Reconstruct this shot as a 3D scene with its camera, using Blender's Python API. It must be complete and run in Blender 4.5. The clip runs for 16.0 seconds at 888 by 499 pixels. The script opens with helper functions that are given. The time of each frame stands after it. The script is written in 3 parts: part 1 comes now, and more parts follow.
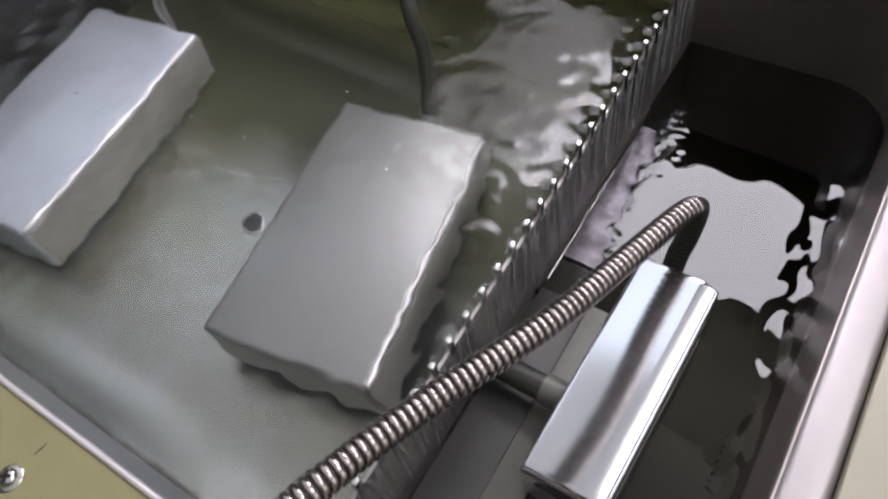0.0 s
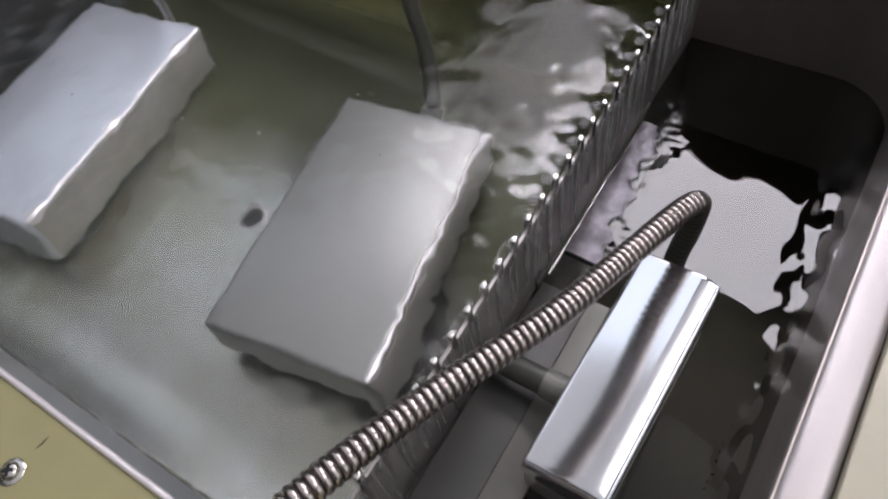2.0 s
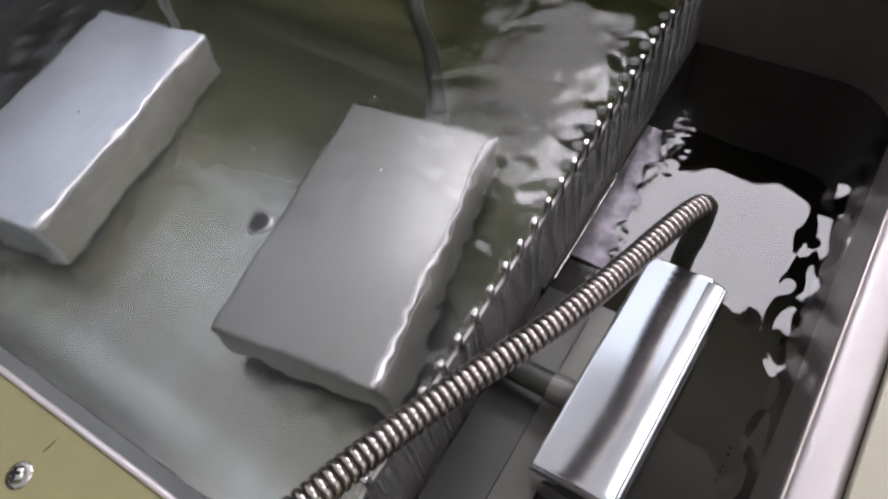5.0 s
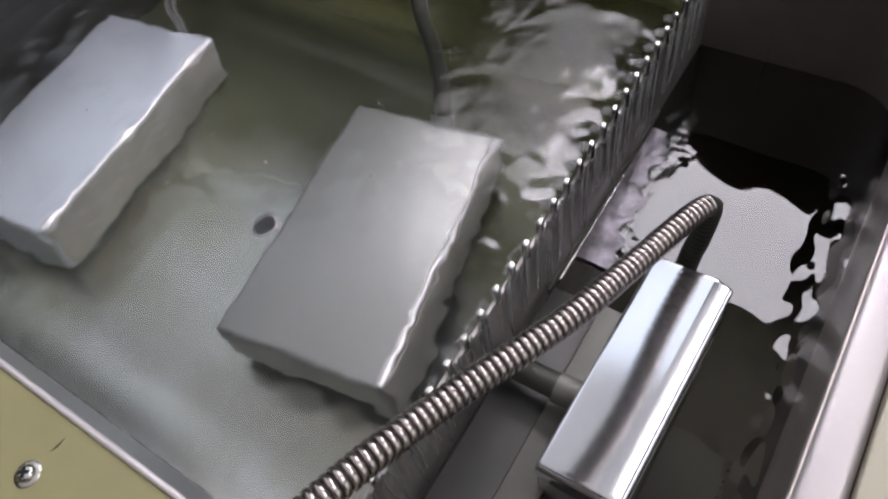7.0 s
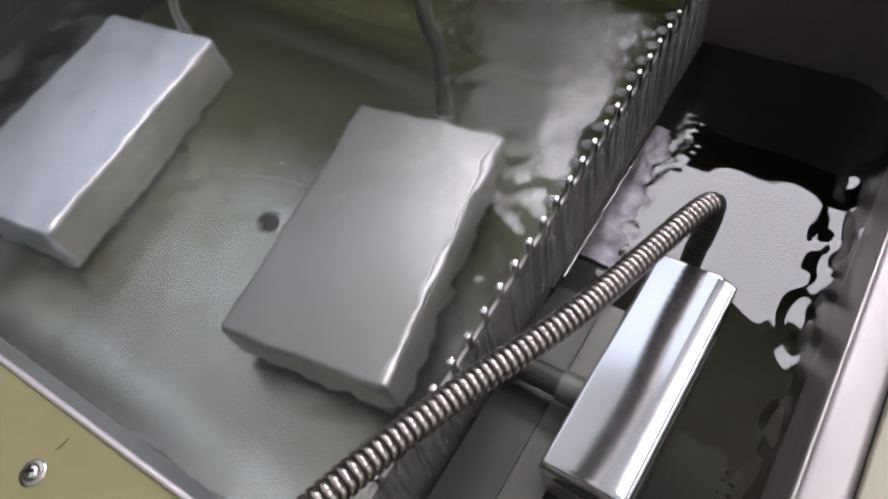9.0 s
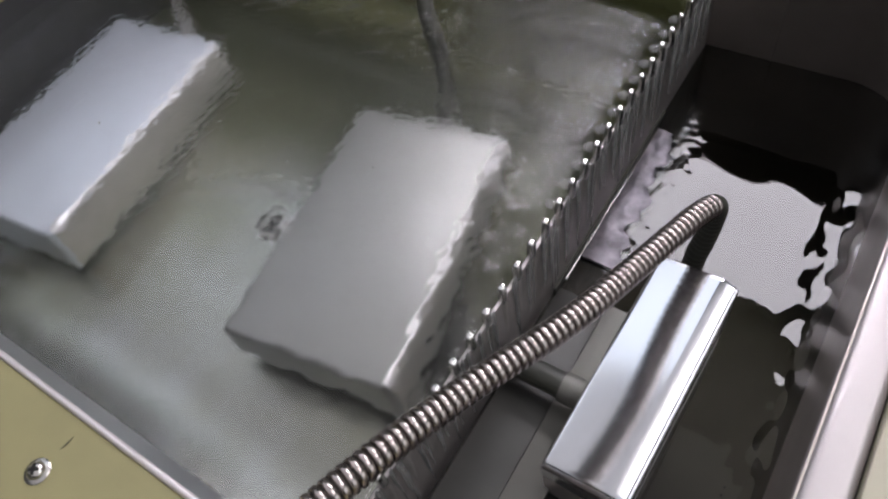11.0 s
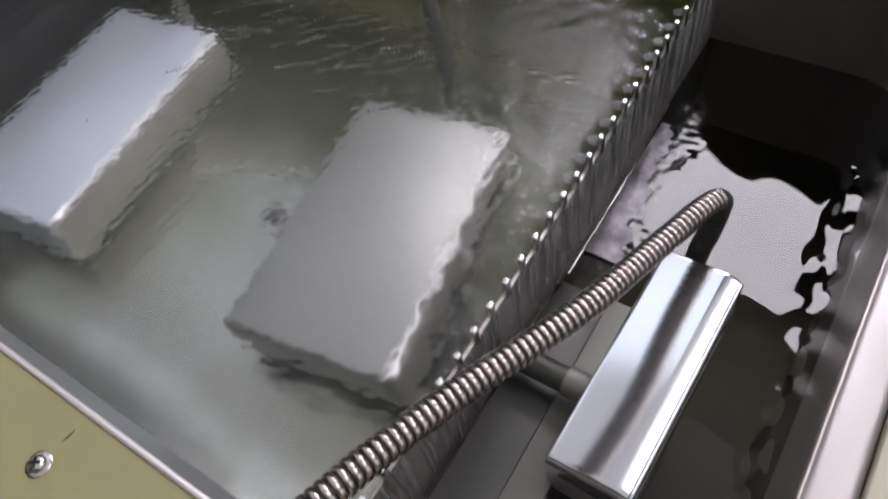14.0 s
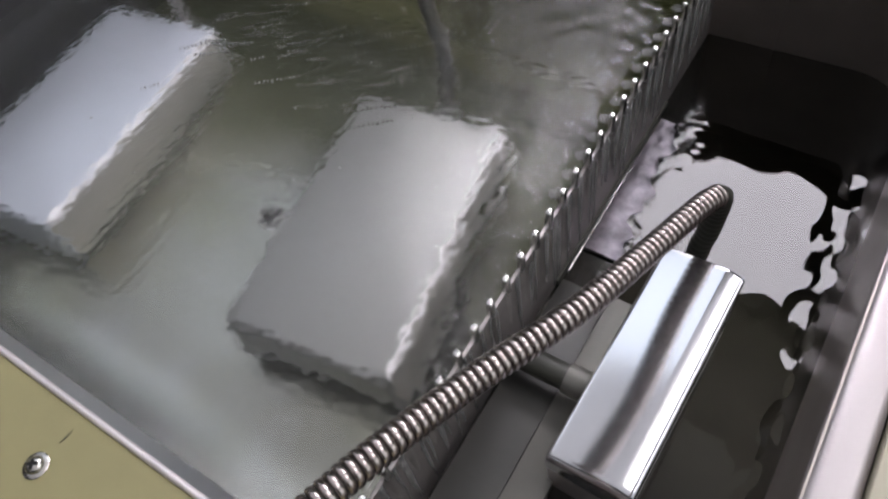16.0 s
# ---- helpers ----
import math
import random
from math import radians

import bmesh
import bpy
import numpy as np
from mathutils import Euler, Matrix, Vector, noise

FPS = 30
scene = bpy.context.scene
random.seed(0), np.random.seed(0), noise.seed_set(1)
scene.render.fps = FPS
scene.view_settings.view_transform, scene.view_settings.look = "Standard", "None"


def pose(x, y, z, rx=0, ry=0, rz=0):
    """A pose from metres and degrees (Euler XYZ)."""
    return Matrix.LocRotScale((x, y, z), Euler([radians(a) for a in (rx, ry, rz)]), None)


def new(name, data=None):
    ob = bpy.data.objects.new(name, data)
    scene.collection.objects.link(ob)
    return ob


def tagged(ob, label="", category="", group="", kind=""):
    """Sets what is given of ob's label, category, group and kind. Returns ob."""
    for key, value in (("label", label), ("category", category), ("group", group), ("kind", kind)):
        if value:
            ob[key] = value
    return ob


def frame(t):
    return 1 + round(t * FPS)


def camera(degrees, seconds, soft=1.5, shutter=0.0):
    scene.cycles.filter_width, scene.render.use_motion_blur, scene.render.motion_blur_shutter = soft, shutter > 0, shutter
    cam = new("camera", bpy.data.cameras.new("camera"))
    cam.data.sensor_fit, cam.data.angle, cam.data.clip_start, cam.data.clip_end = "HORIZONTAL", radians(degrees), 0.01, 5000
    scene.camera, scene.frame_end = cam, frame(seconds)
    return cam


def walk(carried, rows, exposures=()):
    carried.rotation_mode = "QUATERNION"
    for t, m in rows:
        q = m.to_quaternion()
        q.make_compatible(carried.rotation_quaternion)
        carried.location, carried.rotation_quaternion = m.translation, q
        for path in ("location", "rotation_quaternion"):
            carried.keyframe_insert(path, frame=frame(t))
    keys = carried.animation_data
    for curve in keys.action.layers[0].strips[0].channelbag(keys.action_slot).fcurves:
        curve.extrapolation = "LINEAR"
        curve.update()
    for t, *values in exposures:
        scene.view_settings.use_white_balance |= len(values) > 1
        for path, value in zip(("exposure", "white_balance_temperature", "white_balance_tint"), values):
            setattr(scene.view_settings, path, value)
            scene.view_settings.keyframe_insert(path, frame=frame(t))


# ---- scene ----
cam = camera(65.0, 16.0, soft=2.4, shutter=0.5)
walk(cam, [
    (0.0, pose(0.00064, 0.00784, 0.30194, 33.968, 7.426, 32.237)),
    (0.5, pose(0.00039, 0.00797, 0.30219, 33.688, 7.432, 32.142)),
    (1.0, pose(0.00029, 0.00815, 0.30205, 33.530, 7.383, 32.175)),
    (1.5, pose(-0.00018, 0.00776, 0.30199, 33.599, 7.340, 32.195)),
    (2.0, pose(-0.00115, 0.00656, 0.30188, 33.575, 7.207, 32.232)),
    (2.5, pose(-0.00153, 0.00614, 0.30095, 33.648, 7.375, 32.173)),
    (3.0, pose(-0.00181, 0.00477, 0.30096, 33.992, 7.862, 32.494)),
    (3.5, pose(-0.00211, 0.00478, 0.30140, 34.029, 7.686, 32.598)),
    (4.0, pose(-0.00168, 0.00484, 0.30078, 34.031, 7.432, 32.282)),
    (6.5, pose(-0.00099, 0.00087, 0.30134, 34.663, 7.718, 32.472)),
    (7.0, pose(-0.00057, 0.00034, 0.30043, 34.808, 7.785, 32.452)),
    (7.5, pose(-0.00038, 0.00050, 0.29974, 34.872, 7.843, 32.643)),
    (8.0, pose(0.00057, 0.00016, 0.29992, 35.071, 7.930, 32.617)),
    (8.5, pose(0.00076, -0.00019, 0.30008, 35.062, 7.881, 32.557)),
    (9.0, pose(-0.00045, -0.00061, 0.29984, 34.825, 8.089, 32.398)),
    (11.5, pose(0.00052, -0.00259, 0.30113, 35.148, 8.119, 32.704)),
    (12.0, pose(0.00010, -0.00292, 0.30128, 35.123, 8.006, 32.675)),
    (12.5, pose(-0.00013, -0.00252, 0.30007, 35.255, 7.838, 32.629)),
    (13.0, pose(-0.00026, -0.00297, 0.29878, 35.011, 7.767, 32.572)),
    (13.5, pose(-0.00103, -0.00331, 0.29857, 34.981, 7.924, 32.722)),
    (14.0, pose(-0.00275, -0.00342, 0.29921, 34.674, 7.862, 32.722)),
    (14.5, pose(-0.00484, -0.00320, 0.29993, 34.518, 7.516, 32.691)),
    (15.0, pose(-0.00469, -0.00275, 0.29853, 34.619, 7.736, 32.592)),
    (15.5, pose(-0.00396, -0.00303, 0.29733, 34.592, 7.789, 32.364)),
    (16.0, pose(-0.00358, -0.00342, 0.29698, 34.581, 7.951, 32.383)),
], exposures=[(0.0, 0.0), (16.0, 0.0)])

# ---- world and light ----
world = bpy.data.worlds.new("world")
scene.world = world
world.use_nodes = True
world.node_tree.nodes["Background"].inputs["Color"].default_value = (0.6, 0.62, 0.65, 1)
world.node_tree.nodes["Background"].inputs["Strength"].default_value = 0.05
PANEL_GLOW = 20.0
PANEL_FAR_GLOW = 4.3
PANEL_EAST_GLOW = 5.6
DAYLIGHT = 0.8
WEST_DAYLIGHT = 0.9
SKYLIGHT = 0.40
SKYLIGHT_WEST = 1.30

# ---- plan, in metres ----
WATER, SUMP, DECK = -0.004, -0.080, 0.015
NEAR, FAR, TANK_FAR = -0.0125, 0.455, 0.392
LEFT, WEIR, RIGHT = -0.590, -0.1125, 0.038
FLOOR, SUMP_FLOOR = -0.147, -0.235


# ---- materials ----
def surface(name, base, dark, rough, metal=0.0, big=9.0, fine=160.0, bump=0.15, stretch=(1, 1, 1), amount=0.5, coat=0.0, gritty=0.08):
    m = bpy.data.materials.new(name)
    m.use_nodes = True
    nt = m.node_tree
    n, l = nt.nodes, nt.links
    p = n["Principled BSDF"]
    tc = n.new("ShaderNodeTexCoord")
    mp = n.new("ShaderNodeMapping")
    mp.inputs["Scale"].default_value = stretch
    l.new(tc.outputs["Object"], mp.inputs["Vector"])
    a = n.new("ShaderNodeTexNoise")
    a.inputs["Scale"].default_value, a.inputs["Detail"].default_value, a.inputs["Roughness"].default_value = big, 6, 0.6
    l.new(tc.outputs["Object"], a.inputs["Vector"])
    b = n.new("ShaderNodeTexNoise")
    b.inputs["Scale"].default_value, b.inputs["Detail"].default_value = fine, 3
    l.new(mp.outputs["Vector"], b.inputs["Vector"])
    ramp = n.new("ShaderNodeValToRGB")
    ramp.color_ramp.elements[0].position, ramp.color_ramp.elements[1].position = 0.35, 0.65
    l.new(a.outputs["Fac"], ramp.inputs["Fac"])
    mixf = n.new("ShaderNodeMath")
    mixf.operation = "MULTIPLY"
    mixf.inputs[1].default_value = amount
    l.new(ramp.outputs["Color"], mixf.inputs[0])
    mix = n.new("ShaderNodeMix")
    mix.data_type = "RGBA"
    mix.inputs["A"].default_value, mix.inputs["B"].default_value = (*base, 1), (*dark, 1)
    l.new(mixf.outputs[0], mix.inputs["Factor"])
    l.new(mix.outputs["Result"], p.inputs["Base Color"])
    r = n.new("ShaderNodeMapRange")
    r.inputs["To Min"].default_value, r.inputs["To Max"].default_value = max(0.02, rough - gritty), rough + gritty
    l.new(b.outputs["Fac"], r.inputs["Value"])
    l.new(r.outputs["Result"], p.inputs["Roughness"])
    bp = n.new("ShaderNodeBump")
    bp.inputs["Strength"].default_value, bp.inputs["Distance"].default_value = bump, 0.0006
    l.new(b.outputs["Fac"], bp.inputs["Height"])
    l.new(bp.outputs["Normal"], p.inputs["Normal"])
    p.inputs["Metallic"].default_value = metal
    p.inputs["Coat Weight"].default_value = coat
    return m


def water_material(name, tint, scale, strength, rough=0.0, rough_far=None, axis="Y", span=(0.12, 0.36)):
    m = bpy.data.materials.new(name)
    m.use_nodes = True
    n, l = m.node_tree.nodes, m.node_tree.links
    p = n["Principled BSDF"]
    p.inputs["Base Color"].default_value = (*tint, 1)
    p.inputs["Transmission Weight"].default_value = 1.0
    p.inputs["IOR"].default_value = 1.33
    p.inputs["Roughness"].default_value = rough
    tc = n.new("ShaderNodeTexCoord")
    if rough_far is not None:
        # one end of the sheet carries ripples too fine to tell apart
        xyz = n.new("ShaderNodeSeparateXYZ")
        l.new(tc.outputs["Object"], xyz.inputs["Vector"])
        r = n.new("ShaderNodeMapRange")
        r.interpolation_type = "SMOOTHSTEP"
        r.inputs["From Min"].default_value, r.inputs["From Max"].default_value = span
        r.inputs["To Min"].default_value, r.inputs["To Max"].default_value = rough, rough_far
        l.new(xyz.outputs[axis], r.inputs["Value"])
        l.new(r.outputs["Result"], p.inputs["Roughness"])
    a = n.new("ShaderNodeTexNoise")
    a.inputs["Scale"].default_value, a.inputs["Detail"].default_value = scale, 2
    l.new(tc.outputs["Object"], a.inputs["Vector"])
    bp = n.new("ShaderNodeBump")
    bp.inputs["Strength"].default_value, bp.inputs["Distance"].default_value = strength, 0.0005
    l.new(a.outputs["Fac"], bp.inputs["Height"])
    l.new(bp.outputs["Normal"], p.inputs["Normal"])
    return m


def far_shade(m, colour, start, end, amount):
    """Paints shade into the tank's far floor as dark olive, with a ragged edge."""
    n, l = m.node_tree.nodes, m.node_tree.links
    p = n["Principled BSDF"]
    under = p.inputs["Base Color"].links[0].from_socket
    tc = n.new("ShaderNodeTexCoord")
    xyz = n.new("ShaderNodeSeparateXYZ")
    l.new(tc.outputs["Object"], xyz.inputs["Vector"])
    noise = n.new("ShaderNodeTexNoise")
    noise.inputs["Scale"].default_value, noise.inputs["Detail"].default_value = 11, 5
    l.new(tc.outputs["Object"], noise.inputs["Vector"])
    ragged = n.new("ShaderNodeMath")
    ragged.operation = "MULTIPLY_ADD"
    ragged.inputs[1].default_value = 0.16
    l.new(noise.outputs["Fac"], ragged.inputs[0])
    # shade reaches further towards the near end in the narrow gap beside the weir
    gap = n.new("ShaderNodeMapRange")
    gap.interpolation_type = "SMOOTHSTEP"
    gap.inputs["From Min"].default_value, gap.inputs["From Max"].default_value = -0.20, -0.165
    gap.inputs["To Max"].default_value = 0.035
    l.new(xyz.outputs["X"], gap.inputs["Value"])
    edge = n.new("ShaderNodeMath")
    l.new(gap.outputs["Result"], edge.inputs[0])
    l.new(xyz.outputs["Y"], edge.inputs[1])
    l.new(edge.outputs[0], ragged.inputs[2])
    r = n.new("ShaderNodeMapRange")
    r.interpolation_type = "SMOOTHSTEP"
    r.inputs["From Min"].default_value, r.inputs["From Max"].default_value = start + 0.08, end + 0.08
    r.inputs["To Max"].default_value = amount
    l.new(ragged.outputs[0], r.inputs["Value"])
    # a paler olive on the steep bend stands for what it reflects
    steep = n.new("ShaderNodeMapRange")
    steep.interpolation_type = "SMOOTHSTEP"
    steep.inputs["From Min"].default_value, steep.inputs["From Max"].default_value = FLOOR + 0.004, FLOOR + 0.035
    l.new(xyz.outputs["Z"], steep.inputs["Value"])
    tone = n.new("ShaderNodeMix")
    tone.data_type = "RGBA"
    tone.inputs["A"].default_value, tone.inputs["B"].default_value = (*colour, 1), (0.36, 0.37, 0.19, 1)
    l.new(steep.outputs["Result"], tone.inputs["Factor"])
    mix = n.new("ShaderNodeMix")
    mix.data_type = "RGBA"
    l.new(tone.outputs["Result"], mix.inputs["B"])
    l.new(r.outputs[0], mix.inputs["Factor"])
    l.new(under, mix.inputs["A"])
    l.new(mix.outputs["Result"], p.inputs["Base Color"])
    # the painted shade dulls the bare metal too
    bare = n.new("ShaderNodeMapRange")
    bare.inputs["To Min"].default_value, bare.inputs["To Max"].default_value = 1.0, 0.15
    flatness = n.new("ShaderNodeMath")
    flatness.operation = "MULTIPLY_ADD"
    flatness.inputs[1].default_value, flatness.inputs[2].default_value = -0.85, 1.0
    l.new(steep.outputs["Result"], flatness.inputs[0])
    cover = n.new("ShaderNodeMath")
    cover.operation = "MULTIPLY"
    l.new(r.outputs[0], cover.inputs[0])
    l.new(flatness.outputs[0], cover.inputs[1])
    l.new(cover.outputs[0], bare.inputs["Value"])
    l.new(bare.outputs["Result"], p.inputs["Metallic"])


def glowing(name, colour, strength):
    m = bpy.data.materials.new(name)
    m.use_nodes = True
    p = m.node_tree.nodes["Principled BSDF"]
    p.inputs["Base Color"].default_value = (0.8, 0.8, 0.8, 1)
    p.inputs["Emission Color"].default_value = (*colour, 1)
    p.inputs["Emission Strength"].default_value = strength
    return m


STEEL_TANK = surface("tank_steel", (0.43, 0.438, 0.43), (0.29, 0.288, 0.20), 0.24, 1.0, 6, 220, 0.0, (1, 6, 1), 0.7, gritty=0.02)
far_shade(STEEL_TANK, (0.052, 0.057, 0.027), 0.155, 0.265, 0.94)
STEEL_WALL = surface("sump_steel", (0.49, 0.445, 0.42), (0.35, 0.315, 0.29), 0.38, 0.85, 10, 240, 0.12, (1, 1, 5), 0.7)
STEEL_WEIR = surface("weir_steel", (0.60, 0.565, 0.555), (0.36, 0.335, 0.32), 0.42, 0.9, 30, 260, 0.25, (1, 3, 0.6), 0.7)
STEEL_POST = surface("post_steel", (0.72, 0.69, 0.67), (0.48, 0.45, 0.43), 0.34, 0.95, 60, 300, 0.15, (1, 3, 0.4), 0.7)
STEEL_LEDGE = surface("wet_ledge_steel", (0.150, 0.140, 0.155), (0.045, 0.042, 0.046), 0.36, 0.8, 55, 150, 0.5, (1, 1, 1), 0.9)
STEEL_TOOTH = surface("tooth_steel", (0.75, 0.74, 0.72), (0.55, 0.54, 0.52), 0.18, 1.0, 60, 400, 0.05)
STEEL_RIM = surface("rim_steel", (0.64, 0.61, 0.61), (0.54, 0.51, 0.51), 0.33, 0.9, 12, 300, 0.10, (12, 1, 1), 0.6)
# the end box's stronger light is put into this paler, bluer colour
STEEL_LIT = surface("lit_transducer_steel", (0.67, 0.715, 0.80), (0.61, 0.65, 0.725), 0.36, 0.78, 12, 260, 0.02, (1, 5, 1), 0.6)
STEEL_BEAD = surface("bead_steel", (0.90, 0.84, 0.84), (0.80, 0.74, 0.74), 0.42, 0.6, 20, 300, 0.05)
STEEL_FLANGE = surface("flange_steel", (0.49, 0.46, 0.46), (0.42, 0.39, 0.39), 0.48, 0.8, 12, 300, 0.10, (12, 1, 1), 0.6)
STEEL_GLINT = surface("edge_glint_steel", (0.95, 0.95, 0.97), (0.82, 0.82, 0.84), 0.40, 0.65, 60, 400, 0.2)
STEEL_LIT_SIDE = surface("lit_side_steel", (0.50, 0.495, 0.46), (0.31, 0.305, 0.27), 0.5, 0.35, 40, 260, 0.1)
STEEL_LIP = surface("lip_steel", (0.66, 0.68, 0.71), (0.56, 0.58, 0.60), 0.42, 0.9, 12, 300, 0.05, (12, 1, 1), 0.6)
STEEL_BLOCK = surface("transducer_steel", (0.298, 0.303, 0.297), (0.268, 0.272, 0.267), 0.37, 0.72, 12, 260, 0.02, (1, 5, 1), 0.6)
STEEL_LID = surface("lid_steel", (0.79, 0.795, 0.82), (0.69, 0.70, 0.73), 0.13, 1.0, 25, 300, 0.0, (14, 1, 1), 0.5, gritty=0.02)
STEEL_HOSE = surface("hose_steel", (0.56, 0.50, 0.48), (0.32, 0.275, 0.26), 0.23, 1.0, 40, 300, 0.0, gritty=0.02)
STEEL_DULL = surface("dull_steel", (0.20, 0.197, 0.178), (0.15, 0.147, 0.13), 0.55, 0.4, 20, 240, 0.06)
OLIVE = surface("olive_paint", (0.33, 0.30, 0.145), (0.28, 0.255, 0.125), 0.45, 0.0, 14, 350, 0.10, (1, 1, 1), 0.7)
BEIGE = surface("beige_paint", (0.55, 0.52, 0.40), (0.48, 0.45, 0.34), 0.45, 0.0, 14, 350, 0.08)
DARK_WALL = surface("near_black", (0.022, 0.021, 0.020), (0.035, 0.033, 0.030), 0.5, 0.0, 12, 200, 0.05)
RUBBER = surface("dark_rubber", (0.035, 0.037, 0.03), (0.06, 0.06, 0.045), 0.5, 0.0, 40, 300, 0.1)
STEEL_DIM = surface("dim_steel", (0.075, 0.075, 0.070), (0.045, 0.045, 0.041), 0.45, 0.4, 14, 240, 0.08)
BLACK = surface("black_void", (0.008, 0.008, 0.008), (0.015, 0.015, 0.013), 0.6, 0.0, 40, 300, 0.05)
SCREW = surface("screw_steel", (0.72, 0.70, 0.66), (0.5, 0.48, 0.45), 0.25, 1.0, 80, 600, 0.05)
PLASTER = surface("room_paint", (0.10, 0.10, 0.097), (0.08, 0.08, 0.078), 0.8, 0.0, 2, 60, 0.1)
CEILING = surface("ceiling_paint", (0.10, 0.10, 0.10), (0.08, 0.08, 0.08), 0.8, 0.0, 2, 60, 0.1)
CONCRETE = surface("concrete", (0.25, 0.24, 0.22), (0.18, 0.17, 0.16), 0.8, 0.0, 3, 80, 0.2)
CABINET = surface("cabinet_paint", (0.40, 0.39, 0.33), (0.33, 0.32, 0.27), 0.5, 0.0, 5, 200, 0.08)
WATER_CLEAR = water_material("tank_water", (0.95, 0.945, 0.925), 260, 0.004, 0.12, 0.262)
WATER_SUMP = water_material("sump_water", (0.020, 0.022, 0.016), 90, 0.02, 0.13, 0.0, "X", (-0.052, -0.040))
WATER_FILM = water_material("film_water", (0.62, 0.62, 0.61), 200, 0.2, 0.15)
WATER_FILM.node_tree.nodes["Principled BSDF"].inputs["Transmission Weight"].default_value = 0.7
WATER_CREST = water_material("crest_water", (0.95, 0.95, 0.94), 300, 0.0, 0.03)
PANEL = glowing("panel_glow", (1.0, 0.95, 1.05), PANEL_GLOW)
SKYLIGHT_WEST_GLOW = glowing("clear_skylight", (0.86, 0.93, 1.08), SKYLIGHT_WEST)
SKYLIGHT_GLOW = glowing("frosted_skylight", (0.98, 0.96, 1.06), SKYLIGHT)
WEST_GLOW = glowing("west_daylight", (0.84, 0.92, 1.06), WEST_DAYLIGHT)
SKY_GLOW = glowing("window_daylight", (0.90, 0.96, 1.0), DAYLIGHT)
PANEL_EAST = glowing("panel_east_glow", (1.0, 0.96, 1.01), PANEL_EAST_GLOW)
PANEL_FAR = glowing("panel_far_glow", (1.0, 0.96, 1.03), PANEL_FAR_GLOW)


# ---- building helpers ----
def mesh_of(bm, name, mats, smooth=40):
    bmesh.ops.recalc_face_normals(bm, faces=bm.faces)
    me = bpy.data.meshes.new(name)
    bm.to_mesh(me)
    bm.free()
    for m in mats if isinstance(mats, (list, tuple)) else [mats]:
        me.materials.append(m)
    if smooth:
        for f in me.polygons:
            f.use_smooth = True
        me.set_sharp_from_angle(angle=radians(smooth))
    return me


def part(name, bm, material, parent=None, label="", smooth=40):
    ob = new(name, mesh_of(bm, name, material, smooth))
    if parent:
        ob.parent = parent
    return tagged(ob, label)


def thing(name, at, label, category, group=""):
    ob = new(name)
    ob.empty_display_size = 0.02
    ob.matrix_basis = at
    return tagged(ob, label, category, group)


def box(bm, x0, x1, y0, y1, z0, z1, bevel=0.0, segments=2):
    made = bmesh.ops.create_cube(bm, size=1.0)["verts"]
    for v in made:
        v.co = Vector(((x0 + x1) / 2 + v.co.x * (x1 - x0), (y0 + y1) / 2 + v.co.y * (y1 - y0), (z0 + z1) / 2 + v.co.z * (z1 - z0)))
    if bevel:
        edges = list({e for v in made for e in v.link_edges})
        bmesh.ops.bevel(bm, geom=edges, offset=bevel, segments=segments, affect="EDGES", profile=0.5)
    return bm


def block(*a, **k):
    return box(bmesh.new(), *a, **k)


def revolve(bm, profile, steps=32, at=(0, 0, 0)):
    """A closed turned solid from (radius, height) pairs."""
    rings = []
    for r, z in profile:
        if r < 1e-7:
            rings.append([bm.verts.new((at[0], at[1], at[2] + z))])
        else:
            rings.append([bm.verts.new((at[0] + r * math.cos(2 * math.pi * i / steps), at[1] + r * math.sin(2 * math.pi * i / steps), at[2] + z)) for i in range(steps)])
    for a, b in zip(rings, rings[1:]):
        for i in range(steps):
            j = (i + 1) % steps
            if len(a) == 1 and len(b) > 1:
                bm.faces.new((a[0], b[i], b[j]))
            elif len(b) == 1 and len(a) > 1:
                bm.faces.new((a[i], a[j], b[0]))
            elif len(a) > 1:
                bm.faces.new((a[i], a[j], b[j], b[i]))
    return bm


def smooth_path(points, step):
    """A rounded line through the points, at even steps (Catmull-Rom)."""
    pts = [Vector(p) for p in points]
    pts = [2 * pts[0] - pts[1]] + pts + [2 * pts[-1] - pts[-2]]
    dense = []
    for i in range(1, len(pts) - 2):
        p0, p1, p2, p3 = pts[i - 1:i + 3]
        for k in range(60):
            t = k / 60
            dense.append(0.5 * (2 * p1 + (p2 - p0) * t + (2 * p0 - 5 * p1 + 4 * p2 - p3) * t * t + (3 * p1 - p0 - 3 * p2 + p3) * t ** 3))
    dense.append(pts[-2])
    out, run = [dense[0]], 0.0
    for a, b in zip(dense, dense[1:]):
        d = (b - a).length
        while run + d >= step:
            a = a.lerp(b, (step - run) / d)
            d = (b - a).length
            run = 0.0
            out.append(a.copy())
        run += d
    return out


